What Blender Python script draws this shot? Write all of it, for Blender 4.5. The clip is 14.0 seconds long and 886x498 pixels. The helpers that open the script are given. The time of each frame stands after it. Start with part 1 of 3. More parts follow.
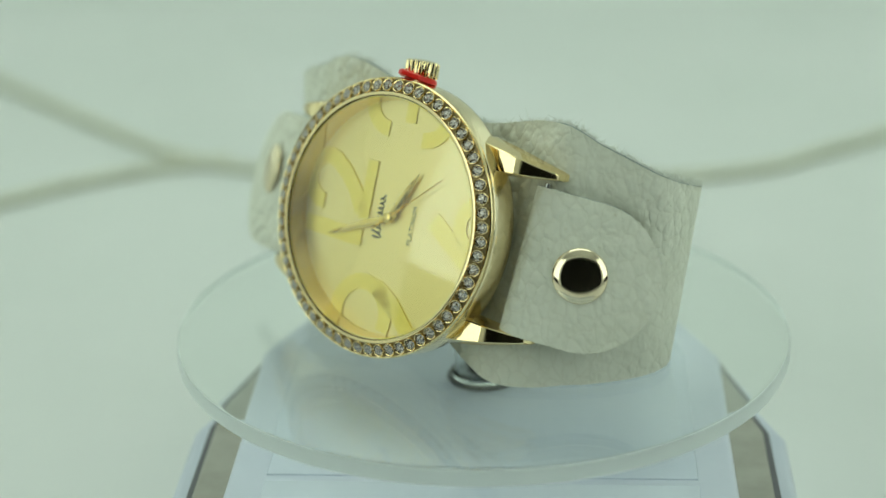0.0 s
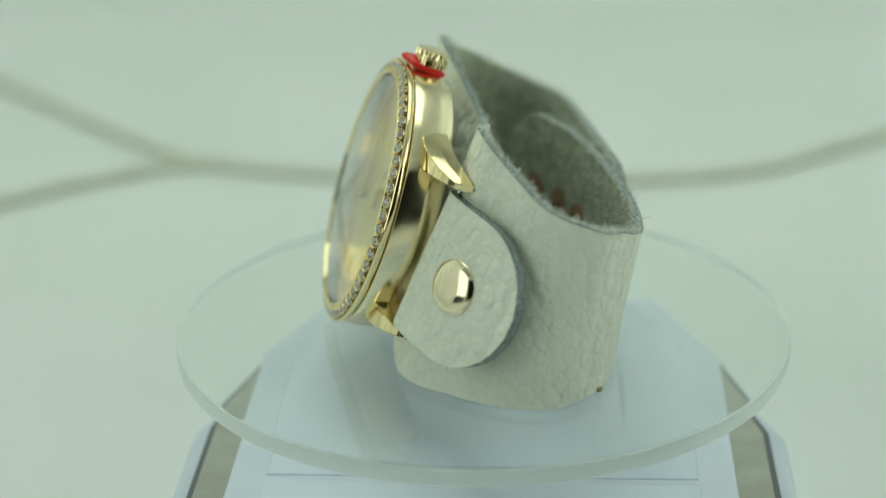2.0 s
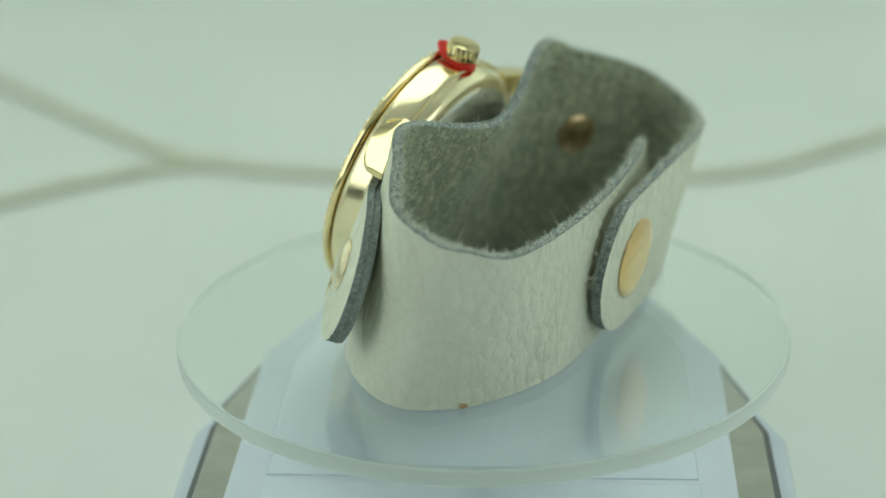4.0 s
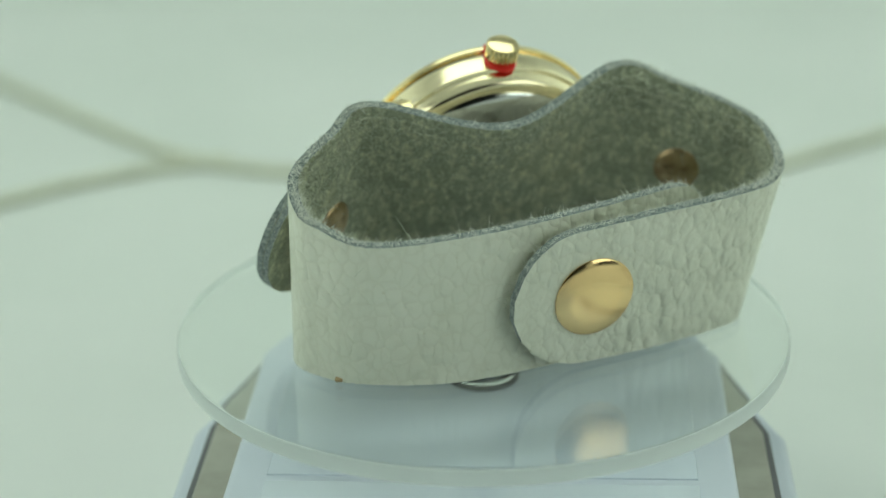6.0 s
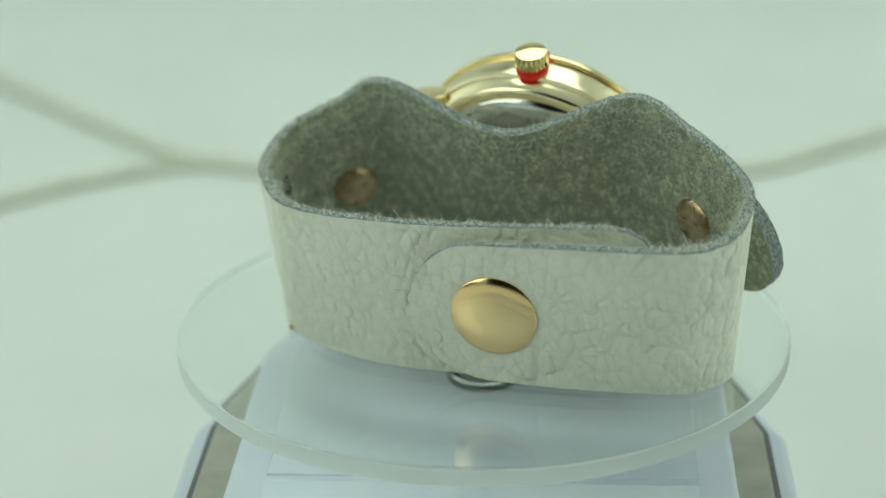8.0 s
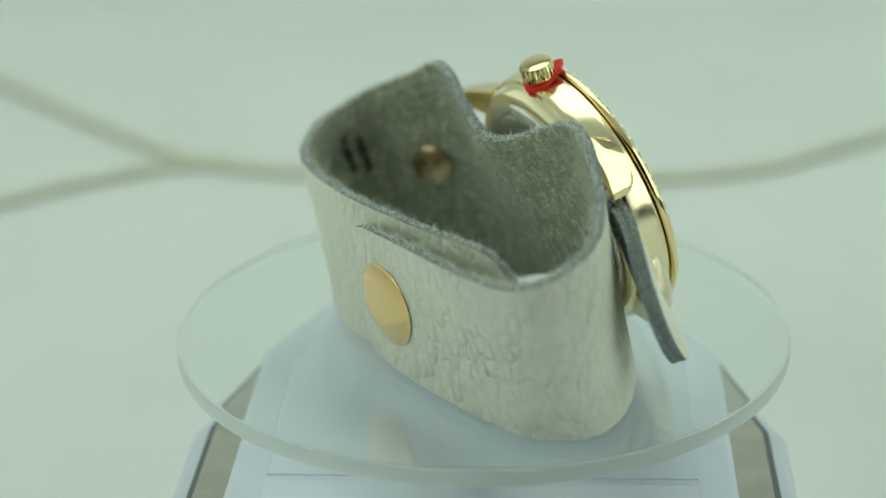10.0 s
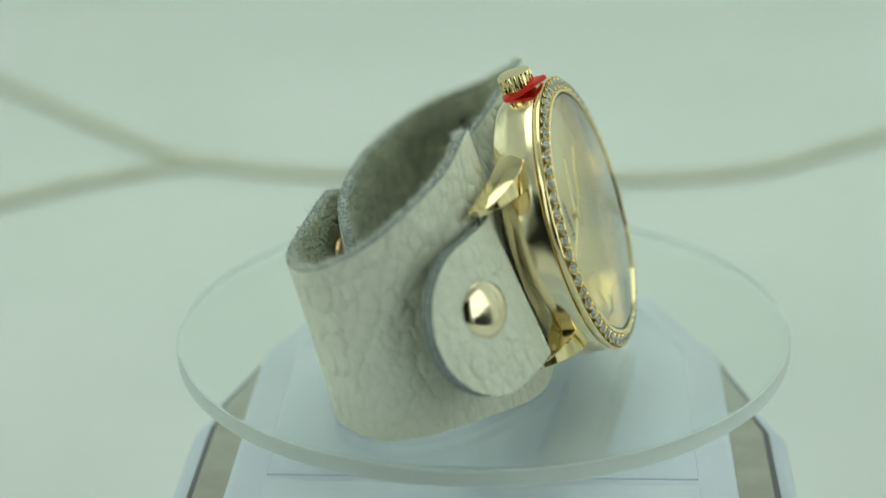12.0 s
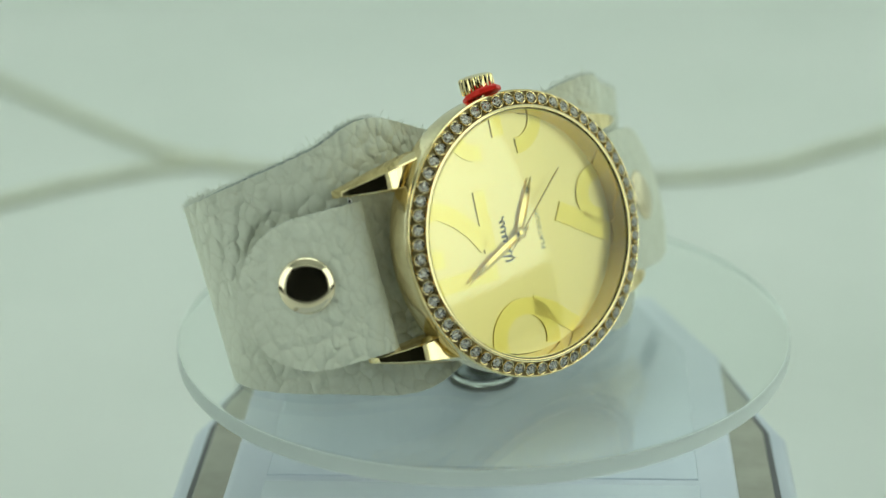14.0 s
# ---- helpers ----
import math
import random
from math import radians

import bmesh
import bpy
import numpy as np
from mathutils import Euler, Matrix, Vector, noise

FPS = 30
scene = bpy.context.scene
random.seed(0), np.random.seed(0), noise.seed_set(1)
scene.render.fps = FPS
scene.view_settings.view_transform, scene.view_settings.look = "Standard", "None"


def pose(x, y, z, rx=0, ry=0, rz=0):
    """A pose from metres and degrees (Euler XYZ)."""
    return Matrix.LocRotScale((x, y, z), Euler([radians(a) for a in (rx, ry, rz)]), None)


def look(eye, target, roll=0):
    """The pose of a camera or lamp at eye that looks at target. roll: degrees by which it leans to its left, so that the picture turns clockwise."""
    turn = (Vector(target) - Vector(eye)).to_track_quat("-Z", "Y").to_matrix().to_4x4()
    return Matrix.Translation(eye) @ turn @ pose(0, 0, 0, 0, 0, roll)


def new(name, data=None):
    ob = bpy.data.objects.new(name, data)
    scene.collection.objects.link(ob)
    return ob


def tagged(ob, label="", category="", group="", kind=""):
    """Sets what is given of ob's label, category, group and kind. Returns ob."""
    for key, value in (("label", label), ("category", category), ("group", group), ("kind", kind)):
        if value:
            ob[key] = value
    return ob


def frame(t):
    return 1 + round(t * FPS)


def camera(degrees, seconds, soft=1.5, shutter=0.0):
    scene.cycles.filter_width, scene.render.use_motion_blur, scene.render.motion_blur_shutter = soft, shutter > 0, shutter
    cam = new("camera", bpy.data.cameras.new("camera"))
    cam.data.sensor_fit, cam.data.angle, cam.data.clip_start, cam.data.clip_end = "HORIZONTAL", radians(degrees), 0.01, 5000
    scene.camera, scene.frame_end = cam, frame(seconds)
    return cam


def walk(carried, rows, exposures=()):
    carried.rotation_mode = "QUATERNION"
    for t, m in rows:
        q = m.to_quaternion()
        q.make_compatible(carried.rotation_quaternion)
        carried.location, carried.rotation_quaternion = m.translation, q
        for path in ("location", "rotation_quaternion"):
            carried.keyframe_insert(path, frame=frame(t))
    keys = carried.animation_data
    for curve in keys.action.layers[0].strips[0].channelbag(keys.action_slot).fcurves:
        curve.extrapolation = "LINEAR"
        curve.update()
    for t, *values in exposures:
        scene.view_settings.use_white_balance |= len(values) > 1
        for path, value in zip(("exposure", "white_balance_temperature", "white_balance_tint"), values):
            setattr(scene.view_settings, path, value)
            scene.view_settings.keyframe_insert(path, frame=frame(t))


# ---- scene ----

MM = 0.001
V = Vector

# ---------------------------------------------------------------- camera
cam = camera(24.84, 14.0, soft=1.5)
EYE = V((-0.00589, -0.28139, 0.12952))
cam.data.dof.use_dof = True
cam.data.dof.focus_distance = 0.285
cam.data.dof.aperture_fstop = 10.0
VIEW = look(EYE, EYE + 0.3 * V((0.0, 0.92384, -0.38279)), -1.03)
walk(cam, [(0.0, VIEW), (14.0, VIEW)], [(0.0, 0.0), (5.4, 0.0), (6.4, 0.10), (7.5, 0.15), (8.2, 0.14), (10.3, 0.0), (14.0, 0.0)])

# ---------------------------------------------------------------- light
world = bpy.data.worlds.new("world")
scene.world = world
world.use_nodes = True
world.node_tree.nodes["Background"].inputs["Color"].default_value = (0.80, 1.0, 0.90, 1)
world.node_tree.nodes["Background"].inputs["Strength"].default_value = 0.02


def area_lamp(name, m, sx, sy, watts, color):
    data = bpy.data.lights.new(name, "AREA")
    data.shape, data.size, data.size_y, data.energy, data.color = "RECTANGLE", sx, sy, watts, color
    ob = new(name, data)
    ob.matrix_world = m
    return ob


LAMP = (0.84, 1.0, 0.88)
area_lamp("softbox_lamp", look((0.0, 0.15, 0.445), (0.0, 0.14, 0.0)), 0.38, 0.36, 0.70, LAMP)
for sx in (-1, 1):
    # unseen fill lamp, added to brighten what faces the camera
    area_lamp("front_fill", look((sx * 0.33, -0.17, 0.19), (0.0, 0.0, 0.07)), 0.30, 0.30, 0.49, LAMP)
    # outside the tent, shining through its thin cloth sides
    area_lamp("tent_lamp", look((sx * 0.40, 0.20, 0.10), (sx * 0.20, 0.18, 0.03)), 0.26, 0.24, 1.06, LAMP)


# ---------------------------------------------------------------- materials
class Mat:
    """A node material with a few shortcuts."""

    def __init__(self, name, color=(0.8, 0.8, 0.8), rough=0.5, metal=0.0, **more):
        self.m = bpy.data.materials.new(name)
        self.m.use_nodes = True
        self.t = self.m.node_tree
        self.b = self.t.nodes["Principled BSDF"]
        self.b.inputs["Base Color"].default_value = (*color, 1)
        self.b.inputs["Roughness"].default_value = rough
        self.b.inputs["Metallic"].default_value = metal
        for k, v in more.items():
            self.b.inputs[k.replace("_", " ")].default_value = v
        self.co = None

    def node(self, kind, **inputs):
        n = self.t.nodes.new(kind)
        for k, v in inputs.items():
            n.inputs[k.replace("_", " ")].default_value = v
        return n

    def link(self, a, b):
        self.t.links.new(a, b)

    def coords(self, stretch=(1, 1, 1)):
        if self.co is None:
            self.co = self.t.nodes.new("ShaderNodeTexCoord")
        mp = self.node("ShaderNodeMapping")
        mp.inputs["Scale"].default_value = stretch
        self.link(self.co.outputs["Object"], mp.inputs["Vector"])
        return mp.outputs["Vector"]

    def noise(self, scale, detail=4.0, rough=0.55, stretch=(1, 1, 1)):
        n = self.node("ShaderNodeTexNoise", Scale=scale, Detail=detail, Roughness=rough)
        self.link(self.coords(stretch), n.inputs["Vector"])
        return n.outputs["Fac"]

    def cells(self, scale, feature="DISTANCE_TO_EDGE", warp=None, amount=0.0, stretch=(1, 1, 1)):
        n = self.t.nodes.new("ShaderNodeTexVoronoi")
        n.feature = feature
        n.inputs["Scale"].default_value = scale
        vec = self.coords(stretch)
        if warp:
            wn = self.node("ShaderNodeTexNoise", Scale=warp, Detail=2.0)
            self.link(self.coords(), wn.inputs["Vector"])
            mx = self.node("ShaderNodeVectorMath")
            mx.operation = "MULTIPLY_ADD"
            mx.inputs[1].default_value = (amount,) * 3
            self.link(wn.outputs["Color"], mx.inputs[0])
            self.link(vec, mx.inputs[2])
            vec = mx.outputs[0]
        self.link(vec, n.inputs["Vector"])
        return n.outputs["Distance"]

    def ramp(self, value, stops):
        r = self.t.nodes.new("ShaderNodeValToRGB")
        e = r.color_ramp.elements
        while len(e) < len(stops):
            e.new(0.5)
        for el, (p, c) in zip(e, stops):
            el.position = p
            el.color = (*c, 1) if len(c) == 3 else c
        self.link(value, r.inputs["Fac"])
        return r.outputs["Color"]

    def mul(self, a, b):
        n = self.t.nodes.new("ShaderNodeMix")
        n.data_type, n.blend_type = "RGBA", "MULTIPLY"
        n.inputs["Factor"].default_value = 1.0
        self.link(a, n.inputs["A"])
        self.link(b, n.inputs["B"])
        return n.outputs["Result"]

    def color(self, out):
        self.link(out, self.b.inputs["Base Color"])
        return self

    def rough(self, out):
        self.link(out, self.b.inputs["Roughness"])
        return self

    def bump(self, *layers):
        last = None
        for out, dist, strength in layers:
            n = self.node("ShaderNodeBump", Distance=dist, Strength=strength)
            self.link(out, n.inputs["Height"])
            if last:
                self.link(last, n.inputs["Normal"])
            last = n.outputs["Normal"]
        self.link(last, self.b.inputs["Normal"])
        return self


def grey(a):
    return (a, a, a)


def make_materials():
    m = {}
    # grained cream leather
    k = Mat("cream_leather", (0.62, 0.60, 0.50), 0.46)
    cell = k.cells(530.0, warp=300.0, amount=0.0020, stretch=(1, 1, 0.70))
    dome = k.cells(530.0, "F1", warp=300.0, amount=0.0020, stretch=(1, 1, 0.70))
    small = k.cells(1300.0, "SMOOTH_F1", warp=500.0, amount=0.0009, stretch=(1, 1, 0.8))
    pebble = k.ramp(dome, [(0.0, grey(1.0)), (0.30, grey(0.86)), (0.50, grey(0.55)), (0.66, grey(0.22)), (0.80, grey(0.0))])
    fine = k.ramp(small, [(0.05, grey(1.0)), (0.7, grey(0.0))])
    smooth = k.ramp(k.noise(60.0, 3.0), [(0.42, grey(0.0)), (0.68, grey(0.85))])
    soft = k.node("ShaderNodeMix")
    soft.data_type = "RGBA"
    # the hide is smoother towards one end of the strap
    k.coords()
    sep = k.node("ShaderNodeSeparateXYZ")
    k.link(k.co.outputs["Object"], sep.inputs[0])
    along = k.node("ShaderNodeMapRange")
    for slot, value in zip(("From Min", "From Max", "To Min", "To Max"), (-0.004, 0.022, 0.0, 0.58)):
        along.inputs[slot].default_value = value
    k.link(sep.outputs["X"], along.inputs["Value"])
    most = k.t.nodes.new("ShaderNodeMath")
    most.operation = "MAXIMUM"
    k.link(smooth, most.inputs[0])
    k.link(along.outputs["Result"], most.inputs[1])
    k.link(most.outputs["Value"], soft.inputs["Factor"])
    k.link(pebble, soft.inputs["A"])
    soft.inputs["B"].default_value = (0.65, 0.65, 0.65, 1)
    wrinkle = k.noise(150.0, 3.0, stretch=(1, 1, 0.45))
    tone = k.ramp(k.noise(120.0, 5.0), [(0.3, (0.755, 0.76, 0.635)), (0.7, (0.825, 0.825, 0.705))])
    # slightly darker and warmer along the cell borders
    border_tone = k.ramp(cell, [(0.0, (0.95, 0.945, 0.93)), (0.12, (1, 1, 1))])
    speck = k.ramp(k.noise(900.0, 3.0), [(0.68, (1, 1, 1)), (0.80, (0.86, 0.83, 0.76))])
    k.color(k.mul(k.mul(tone, border_tone), speck))
    k.rough(k.ramp(k.noise(300.0, 3.0), [(0.3, grey(0.40)), (0.7, grey(0.55))]))
    k.bump((soft.outputs["Result"], 0.00080, 0.80), (fine, 0.00020, 0.5), (wrinkle, 0.0005, 0.35), (k.noise(3200.0, 3.0), 0.00003, 0.5))
    m["leather"] = k.m
    # suede inside of the leather
    k = Mat("grey_suede", (0.25, 0.26, 0.21), 0.95, Sheen_Weight=0.2)
    fib = k.cells(760.0, "F1", warp=900.0, amount=0.0030, stretch=(1, 1, 0.55))
    nap = k.noise(1500.0, 6.0, 0.7)
    big = k.noise(120.0, 4.0)
    k.color(k.mul(k.mul(k.ramp(fib, [(0.05, (0.76, 0.78, 0.64)), (0.28, (0.56, 0.59, 0.48)), (0.62, (0.36, 0.39, 0.32))]),
                        k.ramp(nap, [(0.3, grey(0.62)), (0.7, grey(1.12))])),
                  k.ramp(big, [(0.3, (0.86, 0.86, 0.76)), (0.5, (1.06, 1.05, 0.93)), (0.72, (1.14, 1.07, 0.88))])))
    k.bump((fib, 0.0003, 0.6), (nap, 0.0001, 0.6))
    m["suede"] = k.m
    # cut edge
    k = Mat("leather_cut_edge", (0.2, 0.23, 0.23), 0.95)
    n = k.noise(1900.0, 6.0, 0.75)
    k.color(k.ramp(n, [(0.32, (0.11, 0.13, 0.13)), (0.50, (0.29, 0.335, 0.325)), (0.68, (0.56, 0.60, 0.57))]))
    k.bump((n, 0.0005, 1.0))
    m["edge"] = k.m
    m["nap"] = Mat("suede_fibre", (0.64, 0.66, 0.53), 0.9).m
    m["fibre"] = Mat("leather_fibre", (0.82, 0.83, 0.76), 0.8).m
    # metals
    k = Mat("polished_gold", (0.94, 0.77, 0.43), 0.07, 1.0)
    k.rough(k.ramp(k.noise(400.0, 4.0), [(0.3, grey(0.05)), (0.8, grey(0.12))]))
    m["gold"] = k.m
    k = Mat("satin_gold_band", (0.93, 0.80, 0.53), 0.2, 1.0)
    k.rough(k.ramp(k.noise(500.0, 4.0), [(0.3, grey(0.13)), (0.8, grey(0.22))]))
    m["band"] = k.m
    k = Mat("pale_gold_cap", (0.86, 0.74, 0.52), 0.10, 1.0)
    k.rough(k.ramp(k.noise(300.0, 5.0), [(0.3, grey(0.07)), (0.8, grey(0.18))]))
    m["pale_gold"] = k.m
    k = Mat("rose_gold_cap", (0.86, 0.60, 0.30), 0.14, 1.0)
    k.rough(k.ramp(k.noise(260.0, 5.0), [(0.3, grey(0.10)), (0.75, grey(0.24))]))
    k.bump((k.noise(160.0, 3.0), 0.0002, 0.25))
    m["rose_gold"] = k.m
    k = Mat("tarnished_brass_back", (0.50, 0.36, 0.20), 0.3, 0.9)
    k.color(k.ramp(k.noise(500.0, 4.0), [(0.3, (0.30, 0.19, 0.10)), (0.6, (0.58, 0.43, 0.25))]))
    k.rough(k.ramp(k.noise(700.0, 3.0), [(0.3, grey(0.24)), (0.75, grey(0.42))]))
    m["brass_back"] = k.m
    m["steel"] = Mat("polished_steel", (0.62, 0.62, 0.60), 0.12, 1.0).m
    k = Mat("rusty_brass", (0.28, 0.14, 0.07), 0.6, 0.4)
    k.color(k.ramp(k.noise(700.0, 4.0), [(0.3, (0.12, 0.055, 0.03)), (0.7, (0.42, 0.24, 0.12))]))
    m["rust"] = k.m
    # dial
    k = Mat("satin_gold_dial", (0.97, 0.81, 0.34), 0.33, 0.86)
    k.bump((k.noise(5000.0, 2.0), 0.00002, 0.4))
    m["dial"] = k.m
    m["numeral"] = Mat("bright_gold_numeral", (0.98, 0.80, 0.20), 0.28, 0.75).m
    m["hand"] = Mat("gold_watch_hand", (0.90, 0.70, 0.24), 0.15, 1.0).m
    m["ink"] = Mat("dark_dial_print", (0.05, 0.05, 0.04), 0.5).m
    # crystal of the watch, stones
    m["crystal"] = Mat("clear_watch_crystal", (1, 1, 1), 0.0, 0.0, Transmission_Weight=1.0, IOR=1.58).m
    k = Mat("clear_rhinestone", (0.47, 0.43, 0.39), 0.05, 0.92)
    k.bump((k.cells(2300.0, "F1"), 0.0006, 1.0))
    m["stone"] = k.m
    m["foil"] = Mat("dark_stone_setting", (0.22, 0.16, 0.07), 0.30, 0.8).m
    k = Mat("red_plastic", (0.80, 0.02, 0.012), 0.35)
    k.bump((k.noise(600.0, 2.0), 0.0003, 0.3))
    m["red"] = k.m
    m["crumb"] = Mat("tan_crumb", (0.42, 0.30, 0.16), 0.8).m
    m["stamp"] = Mat("worn_dark_stamp", (0.07, 0.07, 0.06), 0.9).m
    m["black"] = Mat("black_plastic", (0.015, 0.015, 0.015), 0.3).m
    # stand
    # rim: whitish translucent mix stands in for light guided through the clear plate
    k = Mat("light_guide_rim", (0.93, 0.96, 0.95), 0.28, 0.0, Transmission_Weight=0.25, IOR=1.49)
    k.bump((k.noise(700.0, 3.0, stretch=(0.12, 0.12, 6.0)), 0.00008, 0.5))
    tr = k.node("ShaderNodeBsdfTranslucent", Color=(0.94, 1.0, 0.98, 1))
    mix = k.node("ShaderNodeMixShader", Fac=0.55)
    k.link(k.b.outputs["BSDF"], mix.inputs[1])
    k.link(tr.outputs["BSDF"], mix.inputs[2])
    k.link(mix.outputs["Shader"], k.t.nodes["Material Output"].inputs["Surface"])
    m["bright_rim"] = k.m
    m["acrylic"] = Mat("clear_acrylic", (0.97, 1.0, 0.985), 0.0, 0.0, Transmission_Weight=1.0, IOR=1.49).m
    k = Mat("blue_white_plastic", (0.66, 0.72, 0.80), 0.32)
    k.color(k.ramp(k.noise(60.0, 4.0), [(0.3, (0.53, 0.57, 0.655)), (0.7, (0.575, 0.61, 0.69))]))
    k.bump((k.noise(900.0, 3.0), 0.00003, 0.3))
    m["plastic"] = k.m
    k = Mat("grey_blue_panel", (0.50, 0.57, 0.64), 0.18)
    k.color(k.ramp(k.noise(40.0, 4.0), [(0.3, (0.56, 0.615, 0.70)), (0.7, (0.61, 0.66, 0.74))]))
    m["panel"] = k.m
    k = Mat("beige_grey_plastic", (0.33, 0.32, 0.27), 0.5)
    k.color(k.ramp(k.noise(180.0, 4.0), [(0.3, (0.29, 0.28, 0.235)), (0.7, (0.36, 0.35, 0.30))]))
    m["beige"] = k.m
    m["dark_line"] = Mat("dark_grey_plain", (0.10, 0.10, 0.11), 0.6).m
    # surroundings
    k = Mat("white_cloth", (0.74, 0.76, 0.74), 0.9)
    k.color(k.ramp(k.noise(9.0, 4.0), [(0.3, (0.72, 0.745, 0.72)), (0.7, (0.78, 0.79, 0.775))]))
    k.bump((k.noise(1400.0, 3.0), 0.0002, 0.4))
    m["cloth"] = k.m
    k = Mat("thin_white_tent_cloth", (0.76, 0.78, 0.76), 0.9)
    k.color(k.ramp(k.noise(12.0, 4.0), [(0.3, (0.70, 0.725, 0.70)), (0.7, (0.80, 0.81, 0.795))]))
    tr = k.node("ShaderNodeBsdfTranslucent", Color=(0.80, 0.82, 0.80, 1))
    mix = k.node("ShaderNodeMixShader", Fac=0.45)
    k.link(k.b.outputs["BSDF"], mix.inputs[1])
    k.link(tr.outputs["BSDF"], mix.inputs[2])
    k.link(mix.outputs["Shader"], k.t.nodes["Material Output"].inputs["Surface"])
    m["tent"] = k.m
    k = Mat("beige_cord", (0.52, 0.49, 0.37), 0.8)
    k.color(k.ramp(k.noise(300.0, 3.0), [(0.3, (0.63, 0.63, 0.51)), (0.7, (0.71, 0.71, 0.59))]))
    m["cord"] = k.m
    k = Mat("dark_surround", (0.02, 0.02, 0.02), 0.9)
    k.color(k.ramp(k.noise(3.0, 3.0), [(0.3, (0.035, 0.036, 0.035)), (0.7, (0.06, 0.06, 0.056))]))
    m["dark"] = k.m
    return m


M = make_materials()


# ---------------------------------------------------------------- mesh helpers
def mesh_of(bm, name, mats, angle=35.0, closed=True):
    if closed:
        bmesh.ops.recalc_face_normals(bm, faces=bm.faces)
        if bm.calc_volume(signed=True) < 0:
            bmesh.ops.reverse_faces(bm, faces=bm.faces)
    me = bpy.data.meshes.new(name)
    bm.to_mesh(me)
    bm.free()
    for x in mats if isinstance(mats, (list, tuple)) else [mats]:
        me.materials.append(x)
    me.shade_smooth()
    me.set_sharp_from_angle(angle=radians(angle))
    return me


def part(name, bm, mats, parent, label="", at=None, angle=35.0):
    """One mesh object under a thing or a part; at is its pose in the parent's space."""
    ob = new(name, mesh_of(bm, name, mats, angle) if isinstance(bm, bmesh.types.BMesh) else bm)
    ob.parent = parent
    if at is not None:
        ob.matrix_basis = at
    return tagged(ob, label)


def thing(name, label, category, group="", kind=""):
    return tagged(new(name), label, category, group, kind)


def lathe(profile, seg=96, closed=False):
    """A body of revolution about z from (radius, height) pairs in mm."""
    bm = bmesh.new()
    rings = []
    for r, z in profile:
        if r < 1e-6:
            rings.append([bm.verts.new((0, 0, z * MM))])
        else:
            rings.append([bm.verts.new((r * MM * math.cos(2 * math.pi * i / seg), r * MM * math.sin(2 * math.pi * i / seg), z * MM)) for i in range(seg)])
    pairs = list(zip(rings, rings[1:])) + ([(rings[-1], rings[0])] if closed else [])
    for a, b in pairs:
        for i in range(seg):
            j = (i + 1) % seg
            if len(a) == 1 and len(b) > 1:
                bm.faces.new((a[0], b[j], b[i]))
            elif len(b) == 1 and len(a) > 1:
                bm.faces.new((a[i], a[j], b[0]))
            elif len(a) > 1:
                bm.faces.new((a[i], a[j], b[j], b[i]))
    return bm


def box(x0, x1, y0, y1, z0, z1, bevel=0.0, seg=2):
    bm = bmesh.new()
    bmesh.ops.create_cube(bm, size=1)
    for v in bm.verts:
        v.co = ((x0 + x1) / 2 + v.co.x * (x1 - x0), (y0 + y1) / 2 + v.co.y * (y1 - y0), (z0 + z1) / 2 + v.co.z * (z1 - z0))
    if bevel:
        bmesh.ops.bevel(bm, geom=bm.edges[:], offset=bevel, segments=seg, affect="EDGES", profile=0.5)
    return bm


def loft(sections, caps=True):
    """Skin equal rings of points."""
    bm = bmesh.new()
    rings = [[bm.verts.new(p) for p in s] for s in sections]
    n = len(rings[0])
    for a, b in zip(rings, rings[1:]):
        for i in range(n):
            bm.faces.new((a[i], a[(i + 1) % n], b[(i + 1) % n], b[i]))
    if caps:
        bm.faces.new(rings[0])
        bm.faces.new(rings[-1])
    return bm


def slab(outline, z0, z1, bevel=0.0):
    """An upright prism over a plan outline, with a rounded upper rim."""
    bm = bmesh.new()
    low = [bm.verts.new((x, y, z0)) for x, y in outline]
    top = [bm.verts.new((x, y, z1)) for x, y in outline]
    n = len(outline)
    bm.faces.new(low)
    face = bm.faces.new(top)
    for i in range(n):
        bm.faces.new((low[i], low[(i + 1) % n], top[(i + 1) % n], top[i]))
    if bevel:
        bmesh.ops.bevel(bm, geom=list(face.edges), offset=bevel, segments=3, affect="EDGES", profile=0.5)
    return bm


def curve_points(ctrl, n):
    """Catmull-Rom through ctrl, n steps a segment."""
    c = [V(p) for p in ctrl]
    p = [2 * c[0] - c[1], *c, 2 * c[-1] - c[-2]]
    out = []
    for i in range(len(c) - 1):
        a, b, d, e = p[i:i + 4]
        for k in range(n):
            u = k / n
            out.append(0.5 * (2 * b + (d - a) * u + (2 * a - 5 * b + 4 * d - e) * u * u + (3 * b - a - 3 * d + e) * u ** 3))
    return out + [c[-1]]


def tube(points, radius, seg=12):
    bm = bmesh.new()
    rings = []
    for i, p in enumerate(points):
        d = (points[min(i + 1, len(points) - 1)] - points[max(i - 1, 0)]).normalized()
        side = d.cross(V((0, 0, 1)) if abs(d.z) < 0.9 else V((1, 0, 0))).normalized()
        up = side.cross(d)
        rings.append([bm.verts.new(p + radius * (math.cos(2 * math.pi * k / seg) * side + math.sin(2 * math.pi * k / seg) * up)) for k in range(seg)])
    for a, b in zip(rings, rings[1:]):
        for k in range(seg):
            bm.faces.new((a[k], a[(k + 1) % seg], b[(k + 1) % seg], b[k]))
    bm.faces.new(rings[0])
    bm.faces.new(rings[-1])
    return bm


# ---------------------------------------------------------------- the place: a cloth photo tent in a dark room
FLOOR = -0.030
